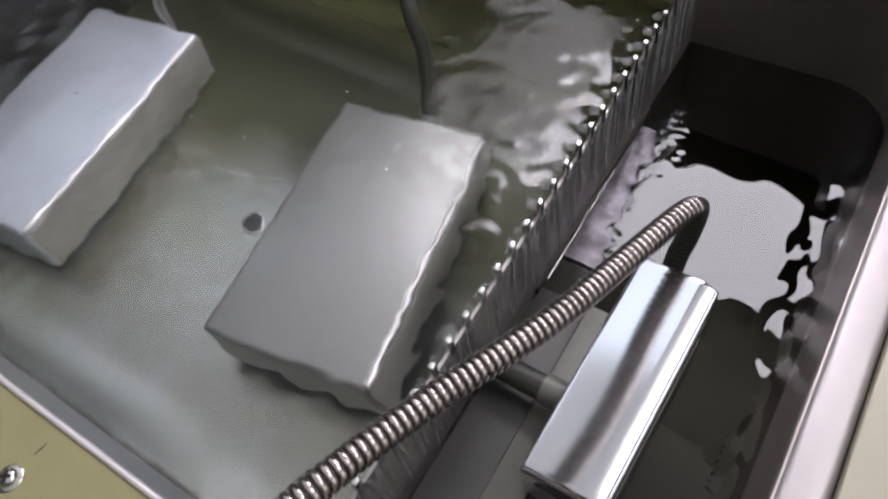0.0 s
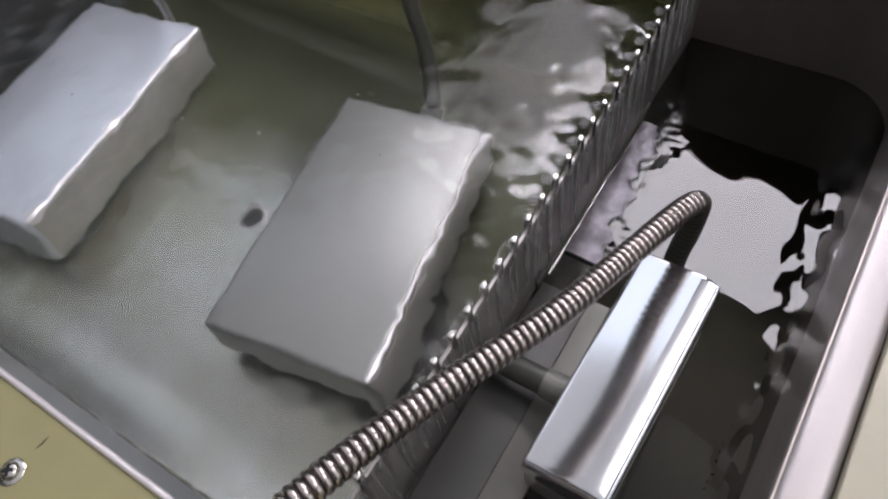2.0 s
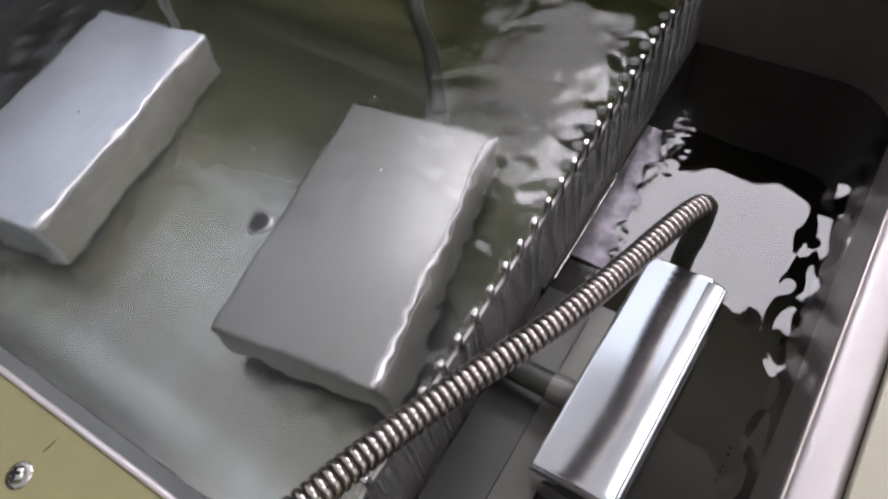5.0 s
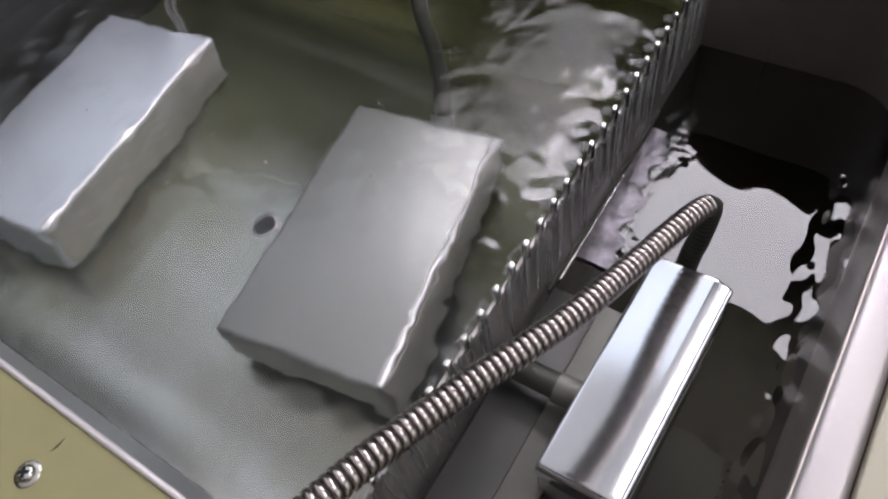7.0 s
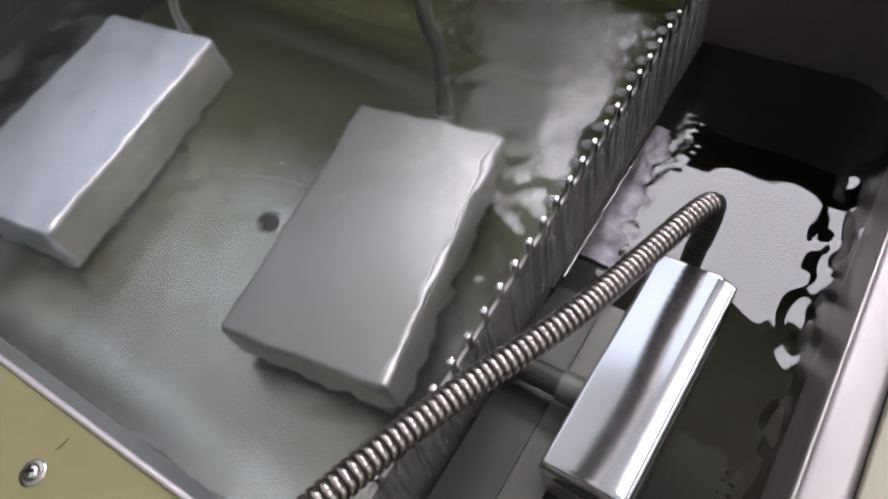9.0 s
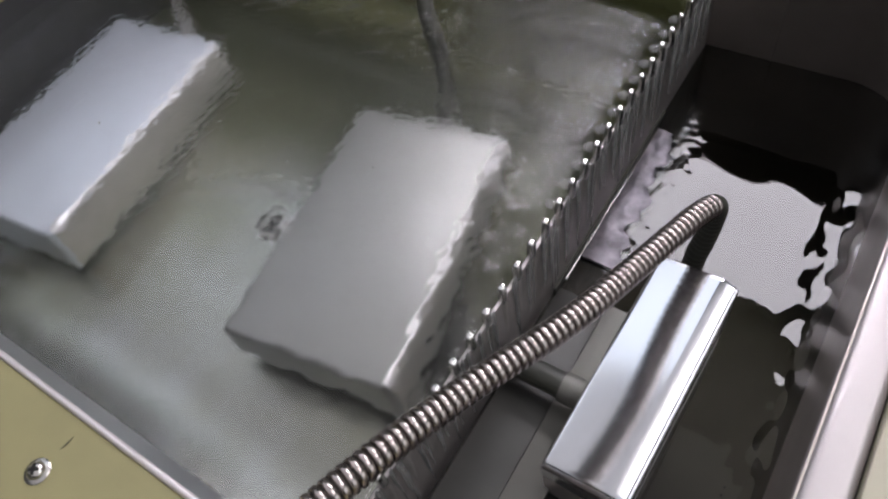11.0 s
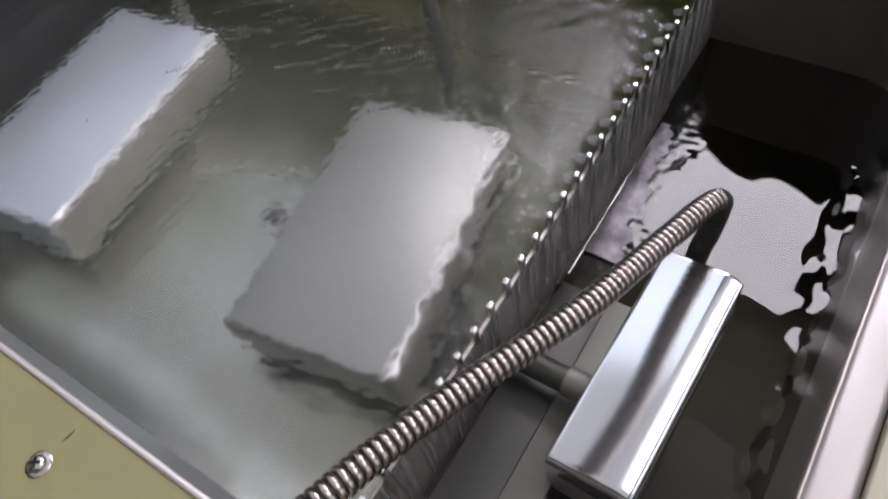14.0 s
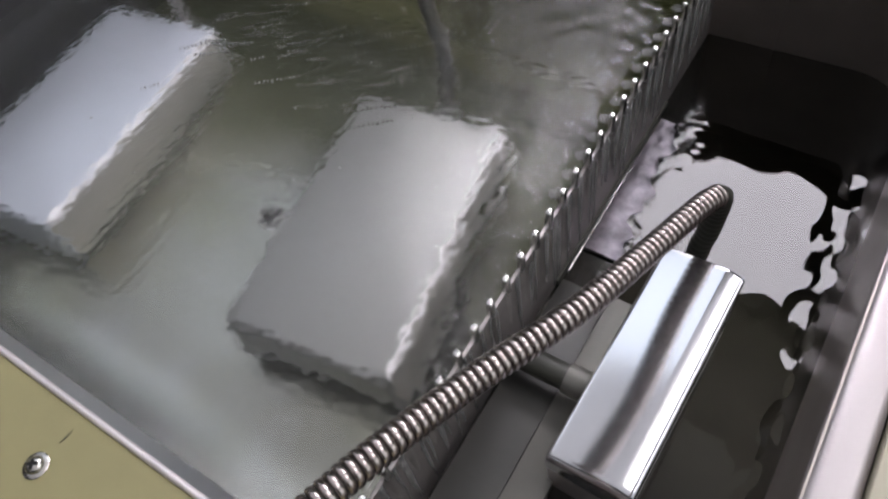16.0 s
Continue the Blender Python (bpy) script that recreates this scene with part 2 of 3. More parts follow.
def sweep(bm, line, radius, around=20):
    """A tube along line; radius is a number or a function of (step, angle)."""
    normal, rings = Vector((0, 0, 1)), []
    for i, p in enumerate(line):
        tan = (line[min(i + 1, len(line) - 1)] - line[max(i - 1, 0)]).normalized()
        normal = (normal - tan * normal.dot(tan)).normalized()
        side = tan.cross(normal)
        ring = []
        for k in range(around):
            a = 2 * math.pi * k / around
            r = radius(i, a) if callable(radius) else radius
            ring.append(bm.verts.new(p + (normal * math.cos(a) + side * math.sin(a)) * r))
        rings.append(ring)
    for a, b in zip(rings, rings[1:]):
        for k in range(around):
            bm.faces.new((a[k], a[(k + 1) % around], b[(k + 1) % around], b[k]))
    bm.faces.new(rings[0][::-1])
    bm.faces.new(rings[-1])
    return bm


def extrude_profile(bm, inner, outer, x0, x1):
    """A wall of some thickness: the strip between two lines in y and z, drawn out along x."""
    rows = [[bm.verts.new((x, y, z)) for y, z in line] for x in (x0, x1) for line in (inner, outer)]
    n = len(inner)
    for i in range(n - 1):
        bm.faces.new((rows[0][i], rows[0][i + 1], rows[2][i + 1], rows[2][i]))
        bm.faces.new((rows[1][i], rows[1][i + 1], rows[3][i + 1], rows[3][i]))
        bm.faces.new((rows[0][i], rows[0][i + 1], rows[1][i + 1], rows[1][i]))
        bm.faces.new((rows[2][i], rows[2][i + 1], rows[3][i + 1], rows[3][i]))
    for i in (0, n - 1):
        bm.faces.new((rows[0][i], rows[2][i], rows[3][i], rows[1][i]))
    return bm


# ---- structure: the room ----
def skylight_sheet(x0, x1, y0, y1, z):
    """The frosted sheet, with its clearer bay left open."""
    bm = bmesh.new()
    box(bm, x0, x1, y0, 0.45, z, z + 0.02)
    box(bm, -1.62, x1, 0.45, 0.78, z, z + 0.02)
    box(bm, -1.02, x1, 0.78, y1, z, z + 0.02)
    return bm


def room():
    x0, x1, y0, y1, z0, z1 = -2.4, 2.0, -1.6, 3.4, -0.9, 1.9
    for name, dims, m in (
        ("room_floor", (x0, x1, y0, y1, z0 - 0.1, z0), CONCRETE),
        ("wall_north", (x0, x1, y1, y1 + 0.1, z0, z1), PLASTER),
        ("wall_south", (x0, x1, y0 - 0.1, y0, z0, z1), PLASTER),
    ):
        tagged(part(name, block(*dims), m, smooth=0), "plain grey painted workshop " + name.split("_")[-1 if name == "room_floor" else 0], kind="structure")
    bm = box(bmesh.new(), x0, x1, 1.35, y1, z1, z1 + 0.1)
    box(bm, x0, -1.62, 0.95, 1.35, z1, z1 + 0.1)
    tagged(part("ceiling", box(bm, -1.02, x1, 0.95, 1.35, z1, z1 + 0.1), CEILING, smooth=0), "plain grey painted workshop ceiling", kind="structure")
    tagged(part("skylight", skylight_sheet(x0, x1, y0, 0.95, z1), SKYLIGHT_GLOW, smooth=0), "frosted daylit skylight over the machine", kind="structure")
    tagged(part("skylight_bay", box(block(-1.62, -1.02, 0.78, 1.35, z1, z1 + 0.02), x0, -1.62, 0.45, 0.95, z1, z1 + 0.02), SKYLIGHT_WEST_GLOW, smooth=0), "clearer bluish bay of the skylight", kind="structure")
    # the east and west walls each get an added, unseen window as light
    for side, a, out, (wy0, wy1, wz0, wz1), glow, win_name in (("wall_east", x1, 1, (-1.0, 1.4, 0.1, 1.6), SKY_GLOW, "window_1"),
                                                               ("wall_west", x0 - 0.1, -1, (-0.1, 1.15, 1.14, 1.66), WEST_GLOW, "window_2")):
        bm = bmesh.new()
        box(bm, a, a + 0.1, y0, wy0, z0, z1)
        box(bm, a, a + 0.1, wy1, y1, z0, z1)
        box(bm, a, a + 0.1, wy0, wy1, z0, wz0)
        box(bm, a, a + 0.1, wy0, wy1, wz1, z1)
        tagged(part(side, bm, PLASTER, smooth=0), "plain grey painted workshop wall", kind="structure")
        win = tagged(new(win_name), "wide daylit window, added out of view", kind="structure")
        bm = bmesh.new()
        for y in (wy0, (wy0 + wy1) / 2 - 0.025, wy1 - 0.05):
            box(bm, a + 0.02, a + 0.07, y, y + 0.05, wz0 + 0.05, wz1 - 0.05)
        box(bm, a + 0.02, a + 0.07, wy0, wy1, wz0, wz0 + 0.05)
        box(bm, a + 0.02, a + 0.07, wy0, wy1, wz1 - 0.05, wz1)
        part("window_frame", bm, BEIGE, win, smooth=0)
        b = a + 0.05 + out * 0.08
        tagged(part("backdrop", block(b - 0.005, b + 0.005, wy0 - 0.1, wy1 + 0.1, wz0 - 0.1, wz1 + 0.1), glow, smooth=0), "pale glow outside the added window", kind="structure")
    # the last panel, to the east, is added unseen to brighten edges
    for px, py, w, d, glow in ((-0.345, 1.75, 0.89, 0.60, PANEL), (-1.05, 2.28, 0.75, 1.45, PANEL_FAR), (0.95, 0.80, 0.90, 1.20, PANEL_EAST)):
        lamp = thing("ceiling_light", pose(px, py, z1 - 0.001), "flat square white ceiling light panel, switched on, out of view", "ceiling light", "ceiling lights")
        bm = bmesh.new()
        t = 0.02
        box(bm, -w / 2 - t, -w / 2, -d / 2 - t, d / 2 + t, -0.03, -0.001)
        box(bm, w / 2, w / 2 + t, -d / 2 - t, d / 2 + t, -0.03, -0.001)
        box(bm, -w / 2, w / 2, -d / 2 - t, -d / 2, -0.03, -0.001)
        box(bm, -w / 2, w / 2, d / 2, d / 2 + t, -0.03, -0.001)
        part("frame", bm, STEEL_RIM, lamp, smooth=0)
        part("diffuser", block(-w / 2, w / 2, -d / 2, d / 2, -0.02, -0.012), glow, lamp, "glowing white diffuser", smooth=0)


# ---- structure: the washing machine's body ----
def basin_line(offset):
    """The tank's section from the near rim over the floor to the far rim."""
    rise, tight, slope = 0.0050, 0.010, 6.6
    pts = [(NEAR - offset, DECK - 0.001), (NEAR - offset, FLOOR + rise + tight)]
    for i in range(1, 13):
        a = radians((90 - slope) * i / 12)
        pts.append((NEAR + tight - (tight + offset) * math.cos(a), FLOOR + rise + tight - (tight + offset) * math.sin(a)))
    y1, z1 = pts[-1]
    for i in range(1, 11):
        u = i / 10
        pts.append((y1 + 0.042 * u, z1 + (FLOOR - offset - z1) * (2 * u - u * u)))
    rx, rz = 0.072 + offset, 0.125 + offset
    for i in range(0, 15):
        a = math.pi / 2 * i / 14
        pts.append((TANK_FAR + offset - rx + rx * math.sin(a), FLOOR + 0.125 - rz * math.cos(a)))
    pts.append((TANK_FAR + offset, DECK - 0.001))
    return pts


def tank():
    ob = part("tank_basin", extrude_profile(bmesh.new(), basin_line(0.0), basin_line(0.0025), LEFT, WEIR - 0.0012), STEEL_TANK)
    tagged(ob, "grey stainless steel washing tank with rounded bottom", kind="structure")
    bm = bmesh.new()
    box(bm, LEFT - 0.0025, LEFT, NEAR, TANK_FAR, FLOOR - 0.0025, DECK - 0.001)
    tagged(part("tank_wall_west", bm, DARK_WALL, smooth=0), "near-black tank end wall", kind="structure")

    # overflow chamber: a bent sheet with rounded corners
    def outline(off):
        r, pts = 0.045, [(WEIR + 0.001, NEAR - off)]
        for cx, cy, a0 in ((RIGHT - r, NEAR + r, -90), (RIGHT - r, FAR - r, 0)):
            for i in range(9):
                a = radians(a0 + 90 * i / 8)
                pts.append((cx + (r + off) * math.cos(a), cy + (r + off) * math.sin(a)))
        pts.append((WEIR + 0.001, FAR + off))
        return pts
    bm = bmesh.new()
    inner, outer = outline(0.0), outline(0.0025)
    rows = [[bm.verts.new((x, y, z)) for x, y in line] for z in (SUMP_FLOOR, DECK - 0.001) for line in (inner, outer)]
    for i in range(len(inner) - 1):
        for a, b in ((0, 2), (1, 3), (0, 1), (2, 3)):
            bm.faces.new((rows[a][i], rows[a][i + 1], rows[b][i + 1], rows[b][i]))
    for i in (0, len(inner) - 1):
        bm.faces.new((rows[0][i], rows[2][i], rows[3][i], rows[1][i]))
    sump = part("sump_wall", bm, STEEL_WALL)
    tagged(sump, "dull brownish stainless steel overflow chamber wall", kind="structure")
    part("weld_seam", block(-0.0625, -0.0610, FAR - 0.0012, FAR + 0.001, SUMP - 0.05, DECK - 0.002, bevel=0.0004), STEEL_WALL, sump, "vertical weld seam")
    tagged(part("sump_floor", block(WEIR, RIGHT + 0.0025, NEAR - 0.0025, FAR + 0.0025, SUMP_FLOOR - 0.003, SUMP_FLOOR), STEEL_WALL, smooth=0), "dark steel overflow chamber floor", kind="structure")


def weir():
    """The overflow plate with its row of upright teeth."""
    pitch, foot = 0.0156, -0.0105
    plate = part("weir_plate", block(WEIR - 0.001, WEIR + 0.001, NEAR, FAR, SUMP_FLOOR, foot, bevel=0.0003), STEEL_WEIR, smooth=0)
    tagged(plate, "wet stainless steel overflow weir plate with a toothed top edge", kind="structure")
    # a dark sheet gives the gap behind the weir its shade
    part("shade_sheet", block(WEIR - 0.0032, WEIR - 0.0012, 0.150, TANK_FAR - 0.001, FLOOR + 0.004, -0.016, bevel=0.0003), DARK_WALL, plate, "dark sheet on the tank side, put in for shade", smooth=0)
    bm = bmesh.new()
    box(bm, -0.0012, 0.0024, -0.0023, 0.0023, -0.0135, 0.0012, bevel=0.0011, segments=3)
    me = mesh_of(bm, "tooth", STEEL_TOOTH)
    bm = bmesh.new()
    rows = [[bm.verts.new((x, sy * half, z)) for x, sy in ((0.0010, -1), (0.0021 - 0.0008 * k / 5, -0.45), (0.0021 - 0.0008 * k / 5, 0.45), (0.0010, 1))] for k, (half, z) in enumerate(((0.0024, -0.0125), (0.0025, -0.019), (0.0023, -0.026), (0.0019, -0.033), (0.0014, -0.040), (0.0006, -0.046)))]
    for a, b in zip(rows, rows[1:]):
        for i in range(4):
            bm.faces.new((a[i], a[(i + 1) % 4], b[(i + 1) % 4], b[i]))
    bm.faces.new(rows[0])
    bm.faces.new(rows[-1][::-1])
    post = mesh_of(bm, "post", STEEL_POST)
    bead = mesh_of(revolve(bmesh.new(), [(0.0040, -0.0008), (0.0030, 0.0003), (0.0020, 0.0009), (0.0010, 0.0012), (0.0, 0.0013)], 16), "water_bead", WATER_FILM)
    y = 0.226 - 15 * pitch
    while y < FAR - 0.004:
        if y > NEAR + 0.003:
            t = new("tooth", me)
            t.parent = plate
            t.location = (WEIR, y, 0)
            p = new("post", post)
            p.parent = plate
            p.location = (WEIR, y, 0)
            if y > 0.20:
                c = new("water_bead", bead)
                c.parent = plate
                c.location = (WEIR - 0.0042, y + 0.0006, WATER - 0.0006)
        y += pitch
    part("seal", block(WEIR + 0.001, WEIR + 0.0030, 0.200, 0.372, SUMP - 0.004, SUMP + 0.0050, bevel=0.0006), RUBBER, plate, "dark rubber seal")
    part("lip", block(WEIR + 0.0031, WEIR + 0.0043, 0.212, 0.358, SUMP - 0.004, SUMP + 0.0012, bevel=0.0005), STEEL_TOOTH, plate, "bright folded steel lip at the water line")
    # a ledge just above the chamber's water, its wet surface uneven and its outer edge ragged
    rng, bm, rows = random.Random(9), bmesh.new(), []
    for i in range(41):
        u = i / 40
        y, reach = 0.232 + 0.124 * u, 0.0225 - 0.0085 * u + 0.0028 * math.sin(17 * u) + 0.0016 * math.sin(41 * u) + rng.uniform(-0.0016, 0.0016)
        row = [bm.verts.new((WEIR + 0.0044 + reach * k / 8, y, SUMP + 0.0020 + rng.uniform(-0.0004, 0.0004) - 0.0014 * (k / 8) ** 3)) for k in range(9)]
        rows.append(row + [bm.verts.new((row[-1].co.x + 0.0006, y, SUMP - 0.006)), bm.verts.new((WEIR + 0.0044, y, SUMP - 0.006))])
    for a, b in zip(rows, rows[1:]):
        for k in range(11):
            bm.faces.new((a[k], a[(k + 1) % 11], b[(k + 1) % 11], b[k]))
    bm.faces.new(rows[0])
    bm.faces.new(rows[-1][::-1])
    part("ledge", bm, STEEL_LEDGE, plate, "wet mottled lilac-grey ledge at the water line", smooth=60)


def rims():
    # near edge bead
    bm = bmesh.new()
    box(bm, LEFT - 0.02, WEIR + 0.12, -0.0137, -0.0103, DECK - 0.004, DECK + 0.0022, bevel=0.0015, segments=3)
    tagged(part("trim_near", bm, STEEL_BEAD), "polished steel bead along the tank rim", kind="structure")
    # sloping inner edge between the bead and the water
    bm = bmesh.new()
    rows = [[bm.verts.new((x, y, z)) for y, z in ((-0.0112, DECK - 0.0005), (-0.0102, DECK - 0.0002), (-0.0045, -0.0060), (-0.0057, -0.0064))] for x in (LEFT + 0.0004, WEIR - 0.0013)]
    for i in range(4):
        bm.faces.new((rows[0][i], rows[0][(i + 1) % 4], rows[1][(i + 1) % 4], rows[1][i]))
    bm.faces.new(rows[0])
    bm.faces.new(rows[1][::-1])
    tagged(part("trim_lip", bm, STEEL_LIP, smooth=0), "grey steel lip sloping from the rim into the water", kind="structure")
    # right flange with its rounded lip
    bm = bmesh.new()
    box(bm, RIGHT - 0.0005, RIGHT + 0.0195, NEAR - 0.06, FAR + 0.06, DECK - 0.012, DECK + 0.0005, bevel=0.0050, segments=6)
    tagged(part("trim_flange", bm, STEEL_FLANGE), "bright brushed stainless steel flange beside the overflow chamber", kind="structure")
    # painted covers
    deck = part("deck_near", block(LEFT - 0.06, RIGHT - 0.001, -0.52, -0.0139, DECK - 0.004, DECK, bevel=0.0004), OLIVE)
    tagged(deck, "olive painted sheet metal cover panel with a scratch", kind="structure")
    part("scratch", sliver((-0.2422, -0.0285), (-0.2412, -0.0208), 0.0007, DECK + 0.0003), RUBBER, deck, "short dark scratch", smooth=0)
    tagged(part("deck_right", block(RIGHT + 0.0200, 0.40, -0.52, 1.00, DECK - 0.006, DECK + 0.003, bevel=0.001), BEIGE), "beige painted cover panel", kind="structure")
    tagged(part("deck_far", block(LEFT - 0.06, WEIR - 0.0015, TANK_FAR + 0.003, 1.00, DECK - 0.004, DECK, bevel=0.0004), OLIVE), "olive painted sheet metal cover panel", kind="structure")
    tagged(part("deck_sump", block(WEIR - 0.0014, RIGHT - 0.001, FAR + 0.003, 1.00, DECK - 0.004, DECK, bevel=0.0004), OLIVE), "olive painted sheet metal cover panel", kind="structure")
    tagged(part("deck_west", block(LEFT - 0.06, LEFT - 0.003, NEAR - 0.003, TANK_FAR + 0.0025, DECK - 0.004, DECK), OLIVE, smooth=0), "olive painted sheet metal cover strip", kind="structure")
    bm = bmesh.new()
    x0, x1, y0, y1 = LEFT - 0.06, 0.40, -0.52, 1.00
    box(bm, x0, x0 + 0.003, y0, y1, -0.9, DECK - 0.0045)
    box(bm, x1 - 0.003, x1, y0, y1, -0.9, DECK - 0.0065)
    box(bm, x0 + 0.003, x1 - 0.003, y0, y0 + 0.003, -0.9, DECK - 0.0065)
    box(bm, x0 + 0.003, x1 - 0.003, y1 - 0.003, y1, -0.9, DECK - 0.0065)
    tagged(part("cabinet_wall", bm, CABINET, smooth=0), "grey-beige painted machine cabinet sides", kind="structure")


def sliver(a, b, width, z):
    bm = bmesh.new()
    a, b = Vector((*a, z)), Vector((*b, z))
    side = (b - a).normalized().cross(Vector((0, 0, 1))) * width / 2
    mid = a.lerp(b, 0.45) + side * 0.9
    top = [bm.verts.new(v) for v in (a, mid + side, b, mid - side)]
    low = [bm.verts.new(v.co - Vector((0, 0, 0.0004))) for v in top]
    bm.faces.new(top)
    bm.faces.new(low[::-1])
    for i in range(4):
        bm.faces.new((top[i], low[i], low[(i + 1) % 4], top[(i + 1) % 4]))
    return bm


# ---- water ----
def sheet(name, x0, x1, y0, y1, z, step, height, material, origin):
    nx, ny = int((x1 - x0) / step) + 1, int((y1 - y0) / step) + 1
    xs, ys = np.linspace(x0, x1, nx), np.linspace(y0, y1, ny)
    gx, gy = np.meshgrid(xs, ys)
    co = np.stack([gx - origin[0], gy - origin[1], height(gx, gy)], -1).reshape(-1, 3)
    idx = np.arange(nx * ny).reshape(ny, nx)
    faces = np.stack([idx[:-1, :-1], idx[:-1, 1:], idx[1:, 1:], idx[1:, :-1]], -1).reshape(-1, 4)
    me = bpy.data.meshes.new(name)
    me.from_pydata(co.tolist(), [], faces.tolist())
    me.polygons.foreach_set("use_smooth", np.ones(len(faces), bool))
    me.materials.append(material)
    ob = new(name, me)
    ob.location = (origin[0], origin[1], z)
    ob.visible_shadow = False
    return ob


def waves(gx, gy, count, shortest, longest, slope, seed, heading=None, spread=math.pi):
    """Many small travelling-wave crests summed, each with its own heading."""
    rng = np.random.default_rng(seed)
    h = np.zeros_like(gx)
    for _ in range(count):
        lam = shortest * (longest / shortest) ** rng.random()
        a = (heading if heading is not None else 0.0) + (rng.random() - 0.5) * 2 * spread
        k = 2 * math.pi / lam
        ph = rng.random() * 6.283
        h += slope / k * np.sin(k * (gx * math.cos(a) + gy * math.sin(a)) + ph)
    return h / math.sqrt(count)


def ease(v, a, b):
    t = np.clip((v - a) / (b - a), 0, 1)
    return t * t * (3 - 2 * t)


TANK_ORIGIN = (-0.35, 0.22)
SUMP_ORIGIN = (-0.037, 0.22)


def water():
    def tank_height(x, y):
        lazy = waves(x, y, 14, 0.018, 0.060, 0.034, 3) + waves(x, y, 10, 0.006, 0.014, 0.020, 4)
        near_weir = ease(x, -0.24, -0.13)
        chop = waves(x, y, 14, 0.008, 0.022, 0.062, 5) * near_weir
        stirred = ease(y, 0.40, 0.52)
        buzz = (waves(x, y, 16, 0.0045, 0.009, 0.13, 7) + waves(x, y, 8, 0.010, 0.022, 0.05, 8)) * stirred
        # the surface bends down where it runs over the weir
        pour = 1 - ease(y, 0.18, 0.24) * (1 - ease(y, 0.37, 0.42))
        drawdown = -(0.0042 + 0.0024 * pour) * np.exp((x - WEIR) / 0.012)
        return lazy + chop + buzz + drawdown

    ob = sheet("tank_water", LEFT + 0.0003, WEIR - 0.0013, -0.035, 0.870, WATER, 0.0012, tank_height, WATER_CLEAR, TANK_ORIGIN)
    tagged(ob, "clear rippling water filling the washing tank", "water", kind="structure")
    # rows of short steep ripples where the stream from the far end spreads
    rng, bm = random.Random(21), bmesh.new()
    for _ in range(44):
        cx, cy, a = rng.uniform(-0.425, -0.25), rng.gauss(0.668, 0.026), rng.gauss(0.66, 0.16)
        for i in range(rng.randint(4, 16)):
            px, py = cx + 0.0030 * i * math.cos(a) - TANK_ORIGIN[0], cy + 0.0030 * i * math.sin(a) + rng.uniform(-0.0006, 0.0006) - TANK_ORIGIN[1]
            long, wide, tall, turn = rng.uniform(0.0011, 0.0022), rng.uniform(0.0005, 0.0009), rng.uniform(0.0006, 0.0011), a + 1.47 + rng.uniform(-0.3, 0.3)
            ring = []
            for k in range(8):
                t = 2 * math.pi * k / 8
                u, v = long * math.cos(t), wide * math.sin(t)
                ring.append((u * math.cos(turn) - v * math.sin(turn), u * math.sin(turn) + v * math.cos(turn)))
            low = [bm.verts.new((px + u, py + v, -0.0004)) for u, v in ring]
            mid = [bm.verts.new((px + 0.62 * u, py + 0.62 * v, 0.0001 + 0.72 * tall)) for u, v in ring]
            tip = bm.verts.new((px, py, 0.0001 + tall))
            for k in range(8):
                bm.faces.new((low[k], low[(k + 1) % 8], mid[(k + 1) % 8], mid[k]))
                bm.faces.new((mid[k], mid[(k + 1) % 8], tip))
            bm.faces.new(low[::-1])
    crests = part("ripple_crests", bm, WATER_CREST, ob, "rows of sparkling ripple crests", smooth=80)
    tagged(crests, "rows of sparkling ripple crests", kind="stuff")
    crests.visible_shadow = False

    def sump_height(x, y):
        calm = waves(x, y, 8, 0.03, 0.10, 0.010, 11)
        fall = waves(x, y, 20, 0.006, 0.018, 0.06, 12) * ease(-x, 0.070, 0.086)
        edge = waves(x, y, 12, 0.010, 0.030, 0.10, 13) * ease(x, 0.006, 0.026)
        return calm + fall + edge

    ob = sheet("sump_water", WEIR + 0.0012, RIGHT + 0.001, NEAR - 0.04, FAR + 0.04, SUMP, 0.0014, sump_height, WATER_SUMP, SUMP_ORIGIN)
    tagged(ob, "dark still water in the overflow chamber with mirror-like surface", "water", kind="structure")


def overflow():
    """Rivulets that run down the weir below each notch."""
    film = thing("overflow_water", pose(WEIR + 0.001, 0, 0), "thin rivulets of water running down the weir plate", "water")
    rng = random.Random(5)
    pitch = 0.0156
    y = 0.226 - 14.5 * pitch
    while y < FAR - 0.01:
        for k in range(3):
            bm = bmesh.new()
            yy, width, top, low = y + rng.uniform(-0.005, 0.005), rng.uniform(0.0012, 0.0026), -0.0060 - k * rng.uniform(0, 0.008), -rng.uniform(0.045, 0.074)
            rows, n = [], 14
            for i in range(n + 1):
                u = i / n
                z = top + (low - top) * u
                w = width * (0.6 + 0.5 * rng.random()) * (1 - 0.7 * u)
                cy = yy + 0.0003 * math.sin(u * 9 + k * 2 + y * 90)
                rows.append([bm.verts.new((0.0004 + d * (1.1 - 0.6 * u), cy + s * w, z)) for s, d in ((-1, 0), (-0.5, 0.0007), (0, 0.0011), (0.5, 0.0007), (1, 0))])
            for a, b in zip(rows, rows[1:]):
                for i in range(4):
                    bm.faces.new((a[i], a[i + 1], b[i + 1], b[i]))
                bm.faces.new((a[4], a[0], b[0], b[4]))
            bm.faces.new(rows[0])
            bm.faces.new(rows[-1][::-1])
            part("rivulet", bm, WATER_FILM, film)
        y += pitch
    return film


